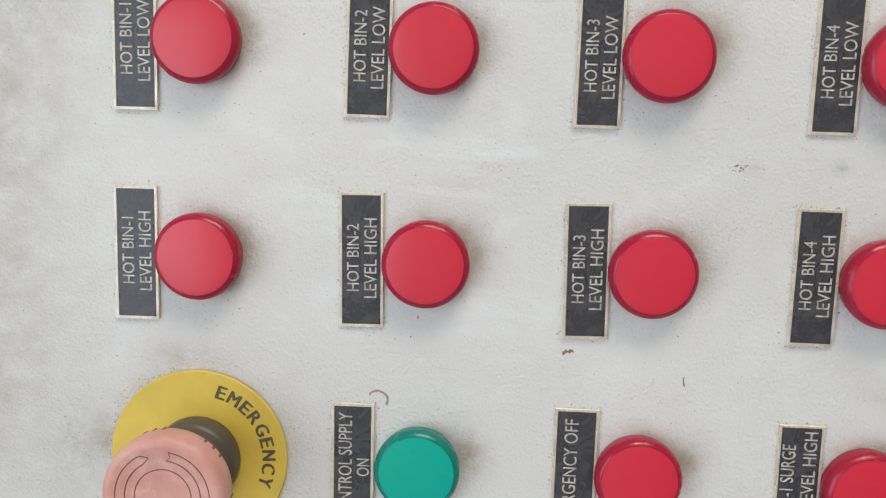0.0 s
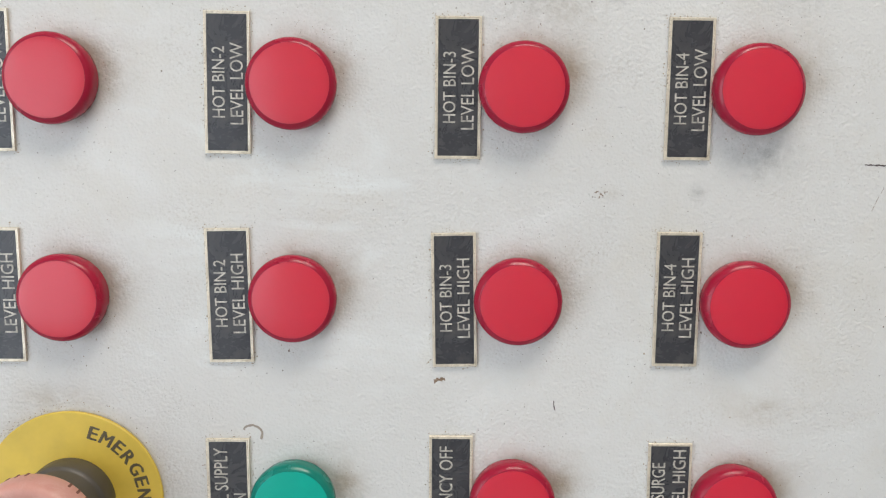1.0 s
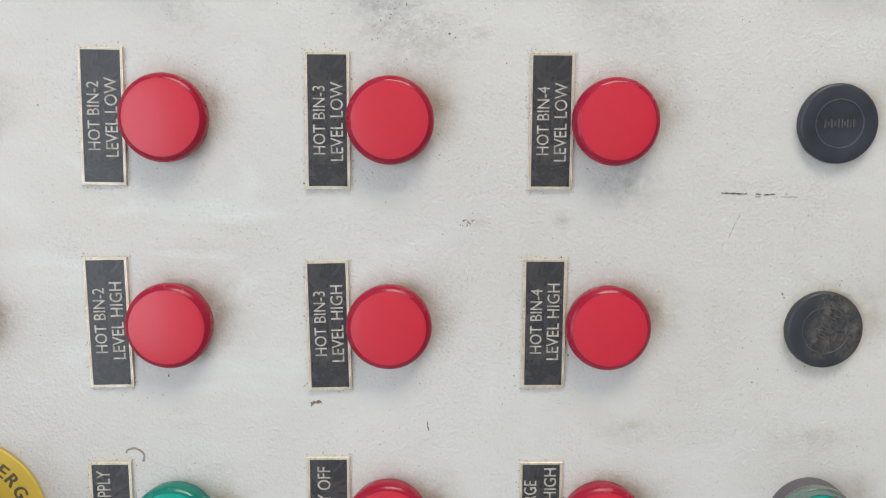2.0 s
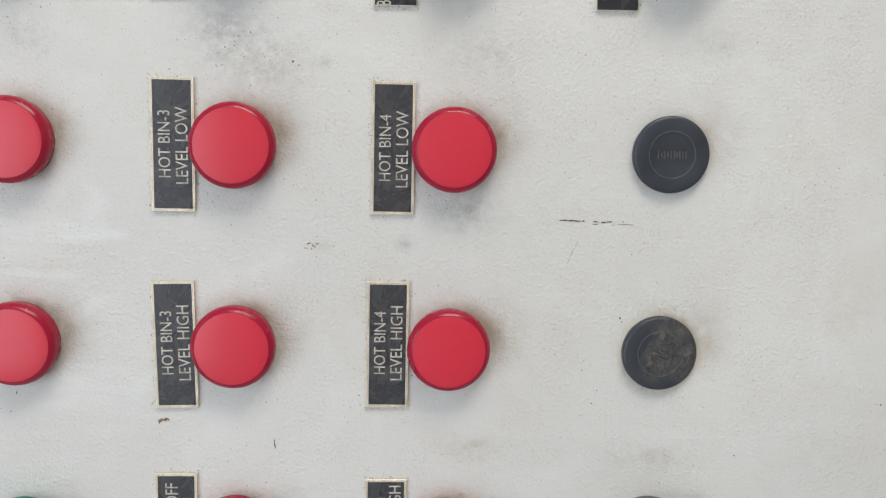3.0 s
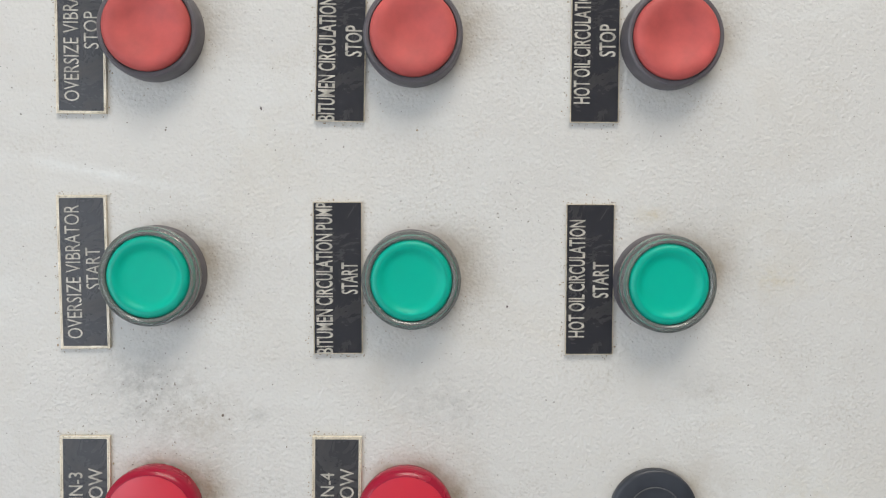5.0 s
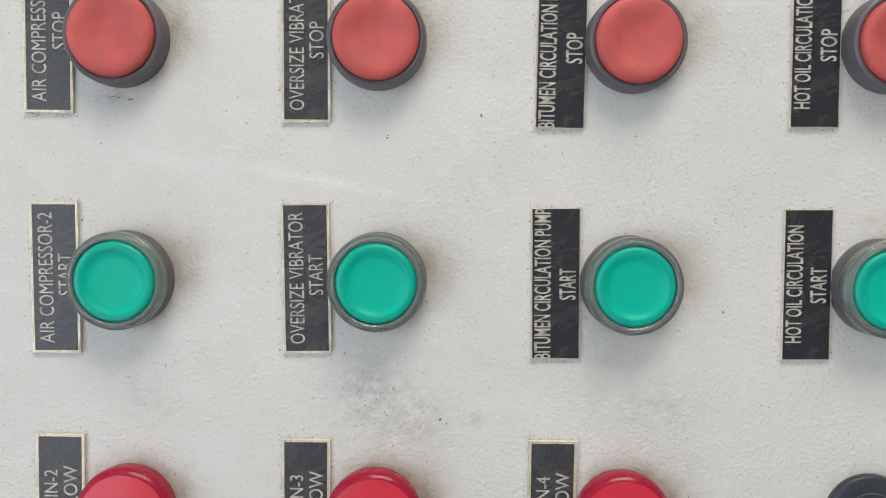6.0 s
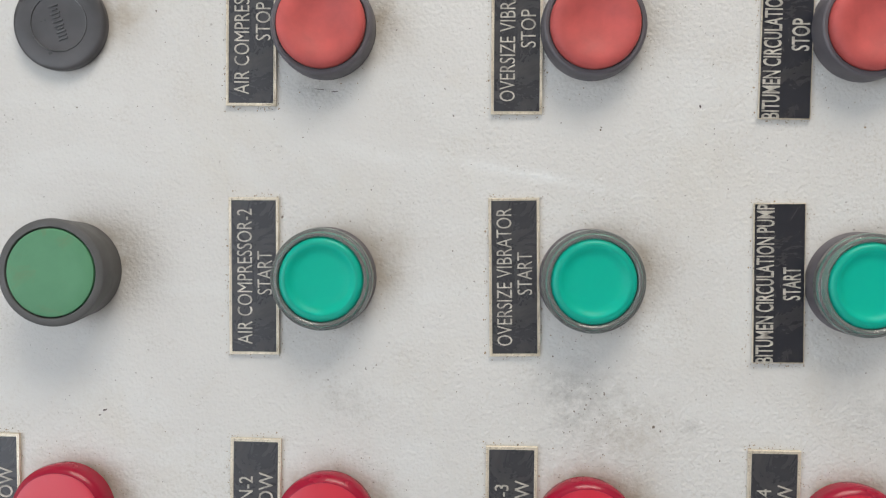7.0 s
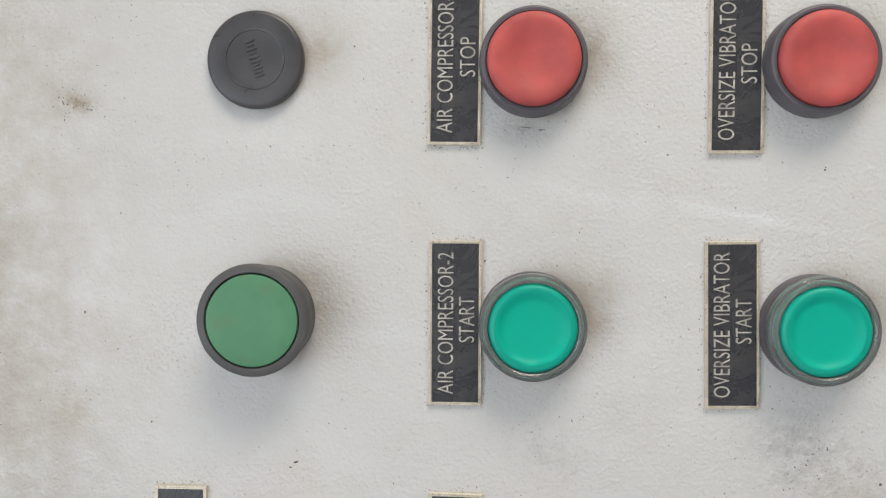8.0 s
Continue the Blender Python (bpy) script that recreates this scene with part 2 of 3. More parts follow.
M_YTEXT = plain("dark_print", (0.125, 0.105, 0.060), 0.6, vary=0.4, scale=1500)


def faded_mushroom():
    """Red plastic bleached to pink, chalky on top, with brown hand grime in blotches."""
    k = Mat("faded_red_mushroom")
    base = k.mix(k.ramp(k.noise(70, 4, 0.6), 0.3, 0.7), (0.56, 0.265, 0.215), (0.65, 0.35, 0.30))
    chalk = k.ramp(k.noise(140, 5, 0.7, 0.5), 0.50, 0.72)
    base = k.mix(k.math("MULTIPLY", chalk, 0.5), base, (0.72, 0.50, 0.45))
    grime = k.math("MULTIPLY", k.ramp(k.noise(95, 5, 0.7), 0.52, 0.74), k.ramp(k.noise(1800, 3), 0.35, 0.65))
    k.colour(k.mix(k.math("MULTIPLY", grime, 0.6), base, (0.36, 0.20, 0.14)))
    k.rough(k.ramp(chalk, 0, 1, 0.42, 0.6))
    k.normal(k.bump(k.noise(800, 3), 0.25, 0.0001))
    return k.m


M_PINK = faded_mushroom()
# dark brown-red that draws the head's grooves and notches
M_GROOVE = plain("groove_brown", (0.24, 0.105, 0.08), 0.8, vary=0.5, scale=1200)
M_BUSH = plain("dark_bushing", (0.078, 0.070, 0.056), 0.4, 0, 0.2, 500)
M_MARK = plain("dark_scuff", (0.125, 0.095, 0.095), 0.8, vary=0.5, scale=3000)
M_BROWNMARK = plain("brown_chip", (0.28, 0.20, 0.14), 0.85, vary=0.5, scale=2500)
M_SPECK = plain("dirt_speck", (0.20, 0.17, 0.14), 0.9)
M_DUST = plain("brown_dust", (0.35, 0.275, 0.19), 0.9)
M_CURL = plain("scratched_primer", (0.34, 0.295, 0.25), 0.8)


def black_lacquer(name, clean, dull, rough):
    k = Mat(name)
    smear = k.ramp(k.noise(90, 5, 0.7, 1.0), 0.48, 0.75)
    k.colour(k.mix(k.math("MULTIPLY", smear, 0.55), clean, dull))
    k.rough(k.ramp(smear, 0, 1, rough, rough + 0.23))
    k.normal(k.bump(k.noise(500, 2), 0.06, 0.0001))
    return k.m


def lens_plastic(name, face, rough, trans=0.0, coat=0.6, spec=0.4):
    """Tinted moulded plastic, glowing slightly through by scattering."""
    k = Mat(name)
    dust = k.ramp(k.noise(160, 4, 0.7), 0.4, 0.75)
    k.colour(k.mix(k.math("MULTIPLY", dust, 0.18), face, tuple(0.90 * c + 0.012 for c in face)))
    k.set(Transmission_Weight=trans, IOR=1.49, Coat_Weight=coat, Coat_Roughness=0.24, Specular_IOR_Level=spec)
    if trans == 0.0:
        k.set(Subsurface_Weight=0.5, Subsurface_Scale=0.004)
        k.b.inputs["Subsurface Radius"].default_value = tuple(0.25 + c for c in face)
    k.rough(k.ramp(k.noise(120, 3), 0.3, 0.7, rough - 0.04, rough + 0.08))
    k.normal(k.bump(k.noise(1400, 2), 0.05, 0.0001))
    return k.m


def clear_plastic():
    k = Mat("clear_boot_plastic")
    k.colour(k.mix(k.noise(200, 3), (0.50, 0.55, 0.525), (0.66, 0.71, 0.68)))
    k.set(Transmission_Weight=0.76, IOR=1.46)
    k.rough(k.ramp(k.noise(150, 3), 0.3, 0.7, 0.10, 0.20))
    return k.m


M_BLACK = black_lacquer("black_lacquer", (0.040, 0.041, 0.047), (0.120, 0.112, 0.104), 0.27)
M_GLOSS = black_lacquer("gloss_black_lacquer", (0.019, 0.020, 0.027), (0.080, 0.074, 0.068), 0.22)
M_RED_FACE = lens_plastic("red_lens_face", (0.63, 0.012, 0.042), 0.34, 0.0, 0.6)
M_RED_RIM = lens_plastic("red_lens_rim", (0.47, 0.012, 0.048), 0.20, 0.30, 0.0, 0.3)
M_GREEN_FACE = lens_plastic("green_lens_face", (0.0, 0.40, 0.31), 0.40, 0.0, 0.1, 0.2)
M_GREEN_RIM = lens_plastic("green_lens_rim", (0.003, 0.27, 0.21), 0.20, 0.30, 0.0)
M_GREEN_CAP = lens_plastic("green_button_cap", (0.0, 0.48, 0.35), 0.40, 0.0, 0.05, 0.14)
M_GREEN_SKIRT = lens_plastic("green_cap_skirt", (0.0, 0.41, 0.305), 0.36, 0.0, 0.1, 0.25)
M_CLEAR = clear_plastic()

# ---------------------------------------------------------------- building helpers
# panel axes: x picture right (down), y picture up (right), z out of the panel
PANEL = Matrix(((0, 1, 0, 0), (0, 0, -1, 0), (-1, 0, 0, MID), (0, 0, 0, 1)))


def on_panel(u, v, h=0.0, turn=0.0):
    return PANEL @ Matrix.Translation((u, v, h)) @ Matrix.Rotation(radians(turn), 4, "Z")


def finish(bm, name, sharp=35):
    for f in bm.faces:
        f.smooth = True
    for e in bm.edges:
        if len(e.link_faces) == 2:
            e.smooth = e.calc_face_angle(0.0) < radians(sharp)
    me = bpy.data.meshes.new(name)
    bm.to_mesh(me)
    bm.free()
    return me


def part(name, bm, material, parent, label="", at=None):
    me = bm if isinstance(bm, bpy.types.Mesh) else finish(bm, name)
    if not me.materials:
        me.materials.append(material)
    ob = new(name, me)
    ob.parent = parent
    if at is not None:
        ob.matrix_basis = at
    return tagged(ob, label)


def thing(name, m, label, category, group="", kind=""):
    ob = new(name)
    ob.empty_display_size = 0.01
    ob.matrix_basis = m
    return tagged(ob, label, category, group, kind)


def box(lo, hi, bevel=0.0, seg=2):
    bm = bmesh.new()
    bmesh.ops.create_cube(bm, size=1.0)
    for v in bm.verts:
        v.co = Vector([lo[i] + (v.co[i] + 0.5) * (hi[i] - lo[i]) for i in range(3)])
    if bevel:
        bmesh.ops.bevel(bm, geom=list(bm.edges), offset=bevel, segments=seg, profile=0.5, affect="EDGES")
    return bm


def lathe(profile, n=72):
    """Turns (radius, height) points round z; a radius of 0 closes the end."""
    bm = bmesh.new()
    rings = []
    for r, z in profile:
        if r < 1e-7:
            rings.append([bm.verts.new((0, 0, z))])
        else:
            rings.append([bm.verts.new((r * math.cos(2 * math.pi * i / n), r * math.sin(2 * math.pi * i / n), z)) for i in range(n)])
    for a, b in zip(rings, rings[1:]):
        for i in range(n):
            j = (i + 1) % n
            if len(a) == 1:
                bm.faces.new((a[0], b[j], b[i]))
            elif len(b) == 1:
                bm.faces.new((a[i], a[j], b[0]))
            else:
                bm.faces.new((a[i], a[j], b[j], b[i]))
    bmesh.ops.recalc_face_normals(bm, faces=bm.faces)
    return bm


def mm(*points):
    return [(a * 0.001, b * 0.001) for a, b in points]


def frame_ring(w, h, border, z0, z1):
    """A flat rectangular ring with outer size w x h and chamfered outer edge."""
    bm = bmesh.new()
    c = 0.00018
    loops = []
    mid = border * 0.52
    for dx, z in ((0, z0), (0, z1 - c), (c * 0.8, z1), (mid - c * 0.4, z1), (mid, z1 - c), (mid + c * 0.4, z1 - c * 0.1), (border - c * 0.5, z1 - c * 0.1), (border, z1 - c), (border, z0)):
        x, y = w / 2 - dx, h / 2 - dx
        loops.append([bm.verts.new((sx * x, sy * y, z)) for sx, sy in ((-1, -1), (1, -1), (1, 1), (-1, 1))])
    for a, b in zip(loops, loops[1:] + loops[:1]):
        for i in range(4):
            j = (i + 1) % 4
            bm.faces.new((a[i], a[j], b[j], b[i]))
    bmesh.ops.recalc_face_normals(bm, faces=bm.faces)
    return bm


def text_mesh(text, length, cap, depth, bold=0.0):
    """Letters as a mesh, centred on x, from baseline 0 to cap, stretched to the length."""
    cu = bpy.data.curves.new("lettering", "FONT")
    cu.body, cu.size, cu.extrude, cu.offset, cu.resolution_u = text, 1.0, 0.5, bold, 3
    ob = bpy.data.objects.new("lettering_source", cu)
    scene.collection.objects.link(ob)
    me = bpy.data.meshes.new_from_object(ob.evaluated_get(bpy.context.evaluated_depsgraph_get()))
    bpy.data.objects.remove(ob)
    bpy.data.curves.remove(cu)
    co = np.empty(len(me.vertices) * 3)
    me.vertices.foreach_get("co", co)
    co = co.reshape(-1, 3)
    lo, hi = co.min(0), co.max(0)
    top = 0.70 if "Q" in text else hi[1]
    co[:, 0] = ((co[:, 0] - lo[0]) / (hi[0] - lo[0]) - 0.5) * length
    co[:, 1] = co[:, 1] / top * cap
    co[:, 2] = (co[:, 2] + 0.5) * depth
    me.vertices.foreach_set("co", co.ravel())
    me.materials.clear()
    me.update()
    return me


# ---------------------------------------------------------------- the room, plain and closed
def slab(name, lo, hi, material, label, category):
    ob = new(name, finish(box(lo, hi), name))
    ob.data.materials.append(material)
    return tagged(ob, label, category, kind="structure")


X0, X1, Y0, Y1, ZT, TH = -1.7, 1.7, -2.4, 0.42, 3.2, 0.12
slab("floor", (X0 - TH, Y0 - TH, -TH), (X1 + TH, Y1 + TH, 0), M_FLOOR, "bare grey concrete floor of the control room", "floor")
slab("wall_north", (X0 - TH, Y1, 0), (X1 + TH, Y1 + TH, ZT), M_WALL, "plain white painted wall behind the cabinet", "wall")
slab("wall_west", (X0 - TH, Y0, 0), (X0, Y1, ZT), M_WALL, "plain white painted side wall", "wall")


def holed(name, axis, at0, at1, a, b, hole, material, label, category):
    """A wall or ceiling across the given axis with one opening through it."""
    bm = bmesh.new()
    (a0, a1), (b0, b1), (p0, p1, q0, q1) = a, b, hole
    order = {"x": lambda t, c, d: (t, c, d), "y": lambda t, c, d: (c, t, d), "z": lambda t, c, d: (c, d, t)}[axis]
    for c0, c1, d0, d1 in ((a0, p0, b0, b1), (p1, a1, b0, b1), (p0, p1, b0, q0), (p0, p1, q1, b1)):
        lo, hi = order(at0, c0, d0), order(at1, c1, d1)
        other = finish(box(lo, hi), "piece")
        bm.from_mesh(other)
        bpy.data.meshes.remove(other)
    ob = new(name, finish(bm, name))
    ob.data.materials.append(material)
    return tagged(ob, label, category, kind="structure")


holed("wall_east", "x", X1, X1 + TH, (Y0, Y1), (0, ZT), (-1.35, -0.55, 0.45, 1.65), M_WALL, "plain white wall with a window opening", "wall")
holed("wall_south", "y", Y0 - TH, Y0, (X0 - TH, X1 + TH), (0, ZT), (-1.0, 0.8, 2.15, 2.95), M_WALL, "plain white wall with a high window opening", "wall")
holed("ceiling", "z", ZT, ZT + TH, (X0 - TH, X1 + TH), (Y0 - TH, Y1 + TH), (-0.95, 0.75, -2.35, -1.05), M_CEIL, "plain white ceiling with a roof light opening", "ceiling")


def window_frame(name, m, w, h, label):
    ob = thing(name, m, label, "window", kind="structure")
    b = 0.045
    for lo, hi in (((-w / 2, -h / 2, 0), (-w / 2 + b, h / 2, 0.06)), ((w / 2 - b, -h / 2, 0), (w / 2, h / 2, 0.06)),
                   ((-w / 2 + b, -h / 2, 0), (w / 2 - b, -h / 2 + b, 0.06)), ((-w / 2 + b, h / 2 - b, 0), (w / 2 - b, h / 2, 0.06))):
        part("window_frame", box(lo, hi, 0.004), M_FRAME, ob)


window_frame("window_1", Matrix.Translation((X1 + 0.05, -0.95, 1.05)) @ pose(0, 0, 0, 90, 0, 90), 0.798, 1.198, "painted frame of the side window letting daylight in")
window_frame("window_3", Matrix.Translation((-0.1, Y0 - 0.05, 2.55)) @ pose(0, 0, 0, 90, 0, 0), 1.798, 0.798, "painted frame of the high window")
window_frame("window_2", Matrix.Translation((-0.1, -1.70, ZT + 0.04)), 1.698, 1.298, "painted frame of the roof light")

# ---------------------------------------------------------------- the cabinet with its front panel
cabinet = thing("control_cabinet", pose(0.08, 0.18, 0), "light grey powder-coated steel control cabinet with a grimy front", "cabinet")
part("body", box((-0.50, -0.15, 0.10), (0.50, 0.20, 2.0), 0.004), M_STEEL, cabinet)
part("plinth", box((-0.48, -0.12, 0.0), (0.48, 0.18, 0.10), 0.003), M_PLASTIC, cabinet)
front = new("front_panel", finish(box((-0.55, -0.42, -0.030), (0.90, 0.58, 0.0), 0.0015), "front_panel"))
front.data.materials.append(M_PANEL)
front.parent = cabinet
front.matrix_parent_inverse = cabinet.matrix_basis.inverted()
front.matrix_basis = PANEL
tagged(front, "textured light grey front sheet with scuffs, dust and painted shade")


# ---------------------------------------------------------------- name plates
PLATE_T = 0.0011


def name_plate(u, v, turn, lines, border, label):
    """An engraved plate, 15 x 45 mm; its text runs up the picture. lines: text, baseline from the upper edge, cap, length, shift along (mm)."""
    ob = thing("name_plate", on_panel(u, v, 0, turn), label, "name plate", "engraved name plates")
    w, h = 0.0144 if "START" in label or "STOP" in label else 0.0148, 0.045
    part("backing", box((-w / 2, -h / 2, 0), (w / 2, h / 2, PLATE_T - 0.0003), 0.00015, 1), M_BRASS, ob)
    part("border", frame_ring(w, h, border, PLATE_T - 0.0003, PLATE_T), M_BRASS, ob, "pale brass border")
    part("field", box((-w / 2 + border, -h / 2 + border, PLATE_T - 0.0003), (w / 2 - border, h / 2 - border, PLATE_T - 0.00012)), M_GLOSS if border < 0.0005 else M_BLACK, ob, "black lacquered field")
    for text, base, cap, length, shift in lines:
        me = text_mesh(text, length * 0.001, cap * 0.001, 0.00016, 0.010 if border < 0.0005 else -0.006 if border < 0.0009 else 0.0)
        part("lettering", me, M_LETTER, ob, "pale engraved letters " + text,
             Matrix.Translation((-w / 2 + base * 0.001, shift * 0.001, PLATE_T - 0.00012)) @ Matrix.Rotation(radians(90), 4, "Z"))
    return ob


def bin_lines(n, level):
    return [("HOT BIN-%d" % n, 6.6, 4.0, 22.4, 0.8 if level == "HIGH" else 0.2), ("LEVEL " + level, 12.5, 4.15, 26.6 if level == "HIGH" else 25.8, 0.7 if level == "HIGH" else -0.2)]


PLATES = [
    # hot bins, level low
    (-0.1423, 0.0489, 0.20, bin_lines(1, "LOW"), 1.0, "HOT BIN-1 LEVEL LOW"),
    (-0.0658, 0.0486, -0.65, bin_lines(2, "LOW"), 1.0, "HOT BIN-2 LEVEL LOW"),
    (0.0081, 0.0475, -0.06, bin_lines(3, "LOW"), 1.0, "HOT BIN-3 LEVEL LOW"),
    (0.0823, 0.0476, -0.12, bin_lines(4, "LOW"), 1.0, "HOT BIN-4 LEVEL LOW"),
    # hot bins, level high
    (-0.1427, -0.0210, 0.40, bin_lines(1, "HIGH"), 1.0, "HOT BIN-1 LEVEL HIGH"),
    (-0.0669, -0.0206, 1.01, bin_lines(2, "HIGH"), 1.0, "HOT BIN-2 LEVEL HIGH"),
    (0.0075, -0.0216, 1.20, bin_lines(3, "HIGH"), 1.0, "HOT BIN-3 LEVEL HIGH"),
    (0.0812, -0.0209, -0.11, bin_lines(4, "HIGH"), 1.0, "HOT BIN-4 LEVEL HIGH"),
    # lowest row of the picture
    (-0.0686, -0.0922, 0.47, [("CONTROL SUPPLY", 7.2, 4.6, 38.5, 0), ("ON", 13.2, 4.3, 6.2, 0)], 1.1, "CONTROL SUPPLY ON"),
    (0.0069, -0.0907, 0.06, [("EMERGENCY OFF", 8.0, 4.5, 37.8, 0)], 1.0, "EMERGENCY OFF"),
    (0.0813, -0.0928, 0.26, [("-1 SURGE", 5.8, 4.4, 18.0, 6.8), ("LEVEL HIGH", 12.7, 4.3, 26.0, 7.3)], 0.9, "SURGE LEVEL HIGH"),
    # start buttons
    (-0.0660, 0.1180, 0.21, [("AIR COMPRESSOR-2", 6.7, 4.3, 38.7, -0.1), ("START", 12.4, 4.2, 12.4, 1.0)], 0.85, "AIR COMPRESSOR-2 START"),
    (0.0083, 0.1184, 1.07, [("OVERSIZE VIBRATOR", 6.5, 4.3, 39.0, 0.1), ("START", 12.2, 4.2, 12.0, 1.1)], 0.85, "OVERSIZE VIBRATOR START"),
    (0.0823, 0.1174, 0.71, [("BITUMEN CIRCULATION PUMP", 5.6, 4.8, 44.6, 0), ("START", 13.0, 4.8, 9.3, 0)], 0.3, "BITUMEN CIRCULATION PUMP START"),
    (0.1570, 0.1177, 0.66, [("HOT OIL CIRCULATION", 5.6, 4.7, 35.0, 0.3), ("START", 12.7, 4.7, 10.7, 0.0)], 0.3, "HOT OIL CIRCULATION START"),
    # stop buttons
    (-0.0666, 0.1889, -0.40, [("AIR COMPRESSOR-2", 6.7, 4.3, 38.7, 0.1), ("STOP", 12.7, 4.2, 10.6, 1.2)], 0.85, "AIR COMPRESSOR-2 STOP"),
    (0.0083, 0.1868, 0.16, [("OVERSIZE VIBRATOR", 6.7, 4.3, 39.0, 0.6), ("STOP", 12.4, 4.2, 10.5, 1.3)], 0.85, "OVERSIZE VIBRATOR STOP"),
    (0.0828, 0.1857, -0.64, [("BITUMEN CIRCULATION PUMP", 5.6, 4.8, 44.6, 0), ("STOP", 13.2, 4.8, 8.8, 0.8)], 0.3, "BITUMEN CIRCULATION PUMP STOP"),
    (0.1570, 0.1866, 0.55, [("HOT OIL CIRCULATION", 5.6, 4.7, 34.5, 0.3), ("STOP", 13.0, 4.7, 9.3, 1.4)], 0.3, "HOT OIL CIRCULATION STOP"),
]
for u, v, turn, lines, border, words in PLATES:
    name_plate(u, v, turn, lines, border * 0.001, "black engraved name plate reading " + words)


# ---------------------------------------------------------------- pilot lights
def pilot_light(m, face, rim, colour):
    """Round indicator: seat ring, tinted rim, slightly domed matte face."""
    ob = thing("pilot_light", m, "unlit round %s plastic pilot light on the panel" % colour, "pilot light", "pilot lights of the panel")
    part("seat_ring", lathe(mm((0, 0), (13.5, 0), (13.6, 0.2), (13.6, 0.5), (13.4, 0.6), (0, 0.6))), M_PLASTIC, ob)
    part("lens_rim", lathe(mm((13.0, 0.6), (13.9, 0.6), (14.1, 3.2), (14.42, 3.5), (14.47, 4.9), (14.38, 5.7), (14.15, 6.4), (13.75, 7.0), (13.25, 7.45), (12.92, 7.68), (12.6, 7.86), (12.4, 7.5), (12.4, 0.6))),
         rim, ob, "glossy darker %s rim" % colour)
    part("lens_face", lathe(mm((0, 8.5), (3, 8.46), (6, 8.37), (9, 8.22), (11, 8.06), (12.2, 7.93), (12.55, 7.88), (12.38, 7.5), (12.38, 0.7), (0, 0.7))),
         face, ob, "satin %s face" % colour)
    return ob


def place_all(first, places):
    for u, v in places:
        copy_thing(first, on_panel(u, v, 0, random.uniform(-180, 180)))


lamp = pilot_light(on_panel(-0.0447, 0.0482), M_RED_FACE, M_RED_RIM, "red")
place_all(lamp, [(-0.1209, 0.0494), (0.0289, 0.0477), (0.1030, 0.0476), (-0.1205, -0.0209), (-0.0453, -0.0207), (0.0283, -0.0211), (0.1025, -0.0215), (0.0276, -0.0901), (0.1025, -0.0911)])
pilot_light(on_panel(-0.0462, -0.0908, 0, 30), M_GREEN_FACE, M_GREEN_RIM, "green")


# ---------------------------------------------------------------- push buttons
def start_button(m):
    """Illuminated button: dark bezel, clear shroud, green cap with a raised ring."""
    ob = thing("start_button", m, "green translucent start button in a clear shroud", "push button", "start buttons of the panel")
    part("bezel", lathe(mm((0, 0), (14.4, 0), (14.4, 4.6), (14.1, 5.2), (0, 5.2))), M_PLASTIC, ob, "dark grey bezel")
    part("shroud", lathe(mm((11.8, 5.2), (14.15, 5.2), (14.3, 5.5), (14.3, 8.2), (14.15, 8.8), (13.85, 9.05), (13.5, 9.0), (13.3, 9.15), (13.15, 9.75), (12.85, 10.1), (12.4, 10.15), (12.0, 9.9), (11.8, 9.3))), M_CLEAR, ob, "clear plastic shroud with two lips")
    part("cap", lathe(mm((0, 9.0), (3, 9.01), (5.7, 9.06), (7.0, 9.15), (7.9, 9.35), (8.6, 9.75), (9.2, 10.2), (9.6, 10.36), (9.85, 10.4), (9.85, 5.4), (0, 5.4))), M_GREEN_CAP, ob, "green dished cap face")
    part("cap_skirt", lathe(mm((9.85, 10.4), (10.3, 10.42), (10.8, 10.3), (11.25, 10.0), (11.6, 9.5), (11.75, 8.7), (11.75, 5.4), (9.85, 5.4))), M_GREEN_SKIRT, ob, "slightly darker green rounded edge of the cap")
    return ob


button = start_button(on_panel(0.0296, 0.1180))
place_all(button, [(-0.0453, 0.1179), (0.1040, 0.1177), (0.1783, 0.1174), (0.1765, -0.0909)])


def stop_button(m):
    ob = thing("stop_button", m, "dished matte red stop button in a dark bezel", "push button", "stop buttons of the panel")
    part("bezel", lathe(mm((0, 0), (14.4, 0), (14.4, 3.0), (14.2, 6.4), (13.9, 7.2), (13.4, 7.5), (12.7, 7.4), (12.6, 6.6), (0, 6.6))), M_PLASTIC, ob, "dark grey bezel")
    part("cap", lathe(mm((0, 7.75), (2.5, 7.85), (4.5, 8.2), (6.2, 8.7), (7.8, 9.25), (9.2, 9.6), (10.2, 9.7), (11.2, 9.5), (11.9, 9.1), (12.25, 8.4), (12.3, 6.7), (0, 6.7))), M_REDCAP, ob, "matte red dished cap")
    return ob


button = stop_button(on_panel(0.0291, 0.1881))
place_all(button, [(-0.0457, 0.1882), (0.1037, 0.1879), (0.1788, 0.1884)])

old = thing("push_button", on_panel(-0.1186, 0.1194), "faded green flush button in a tall dark grey collar", "push button")
part("collar", lathe(mm((0, 0), (13.9, 0), (13.9, 1.2), (14.0, 3.0), (14.5, 8), (14.9, 12.9), (14.65, 13.7), (14.0, 14.1), (12.7, 14.1), (12.5, 13.8), (12.45, 12.0), (0, 12.0))), M_COLLAR, old, "tall dark grey collar")
part("cap", lathe(mm((0, 14.4), (8, 14.4), (11.4, 14.35), (12.05, 14.1), (12.2, 13.4), (12.2, 12.1), (0, 12.1))), M_OLDGREEN, old, "flat faded green cap")


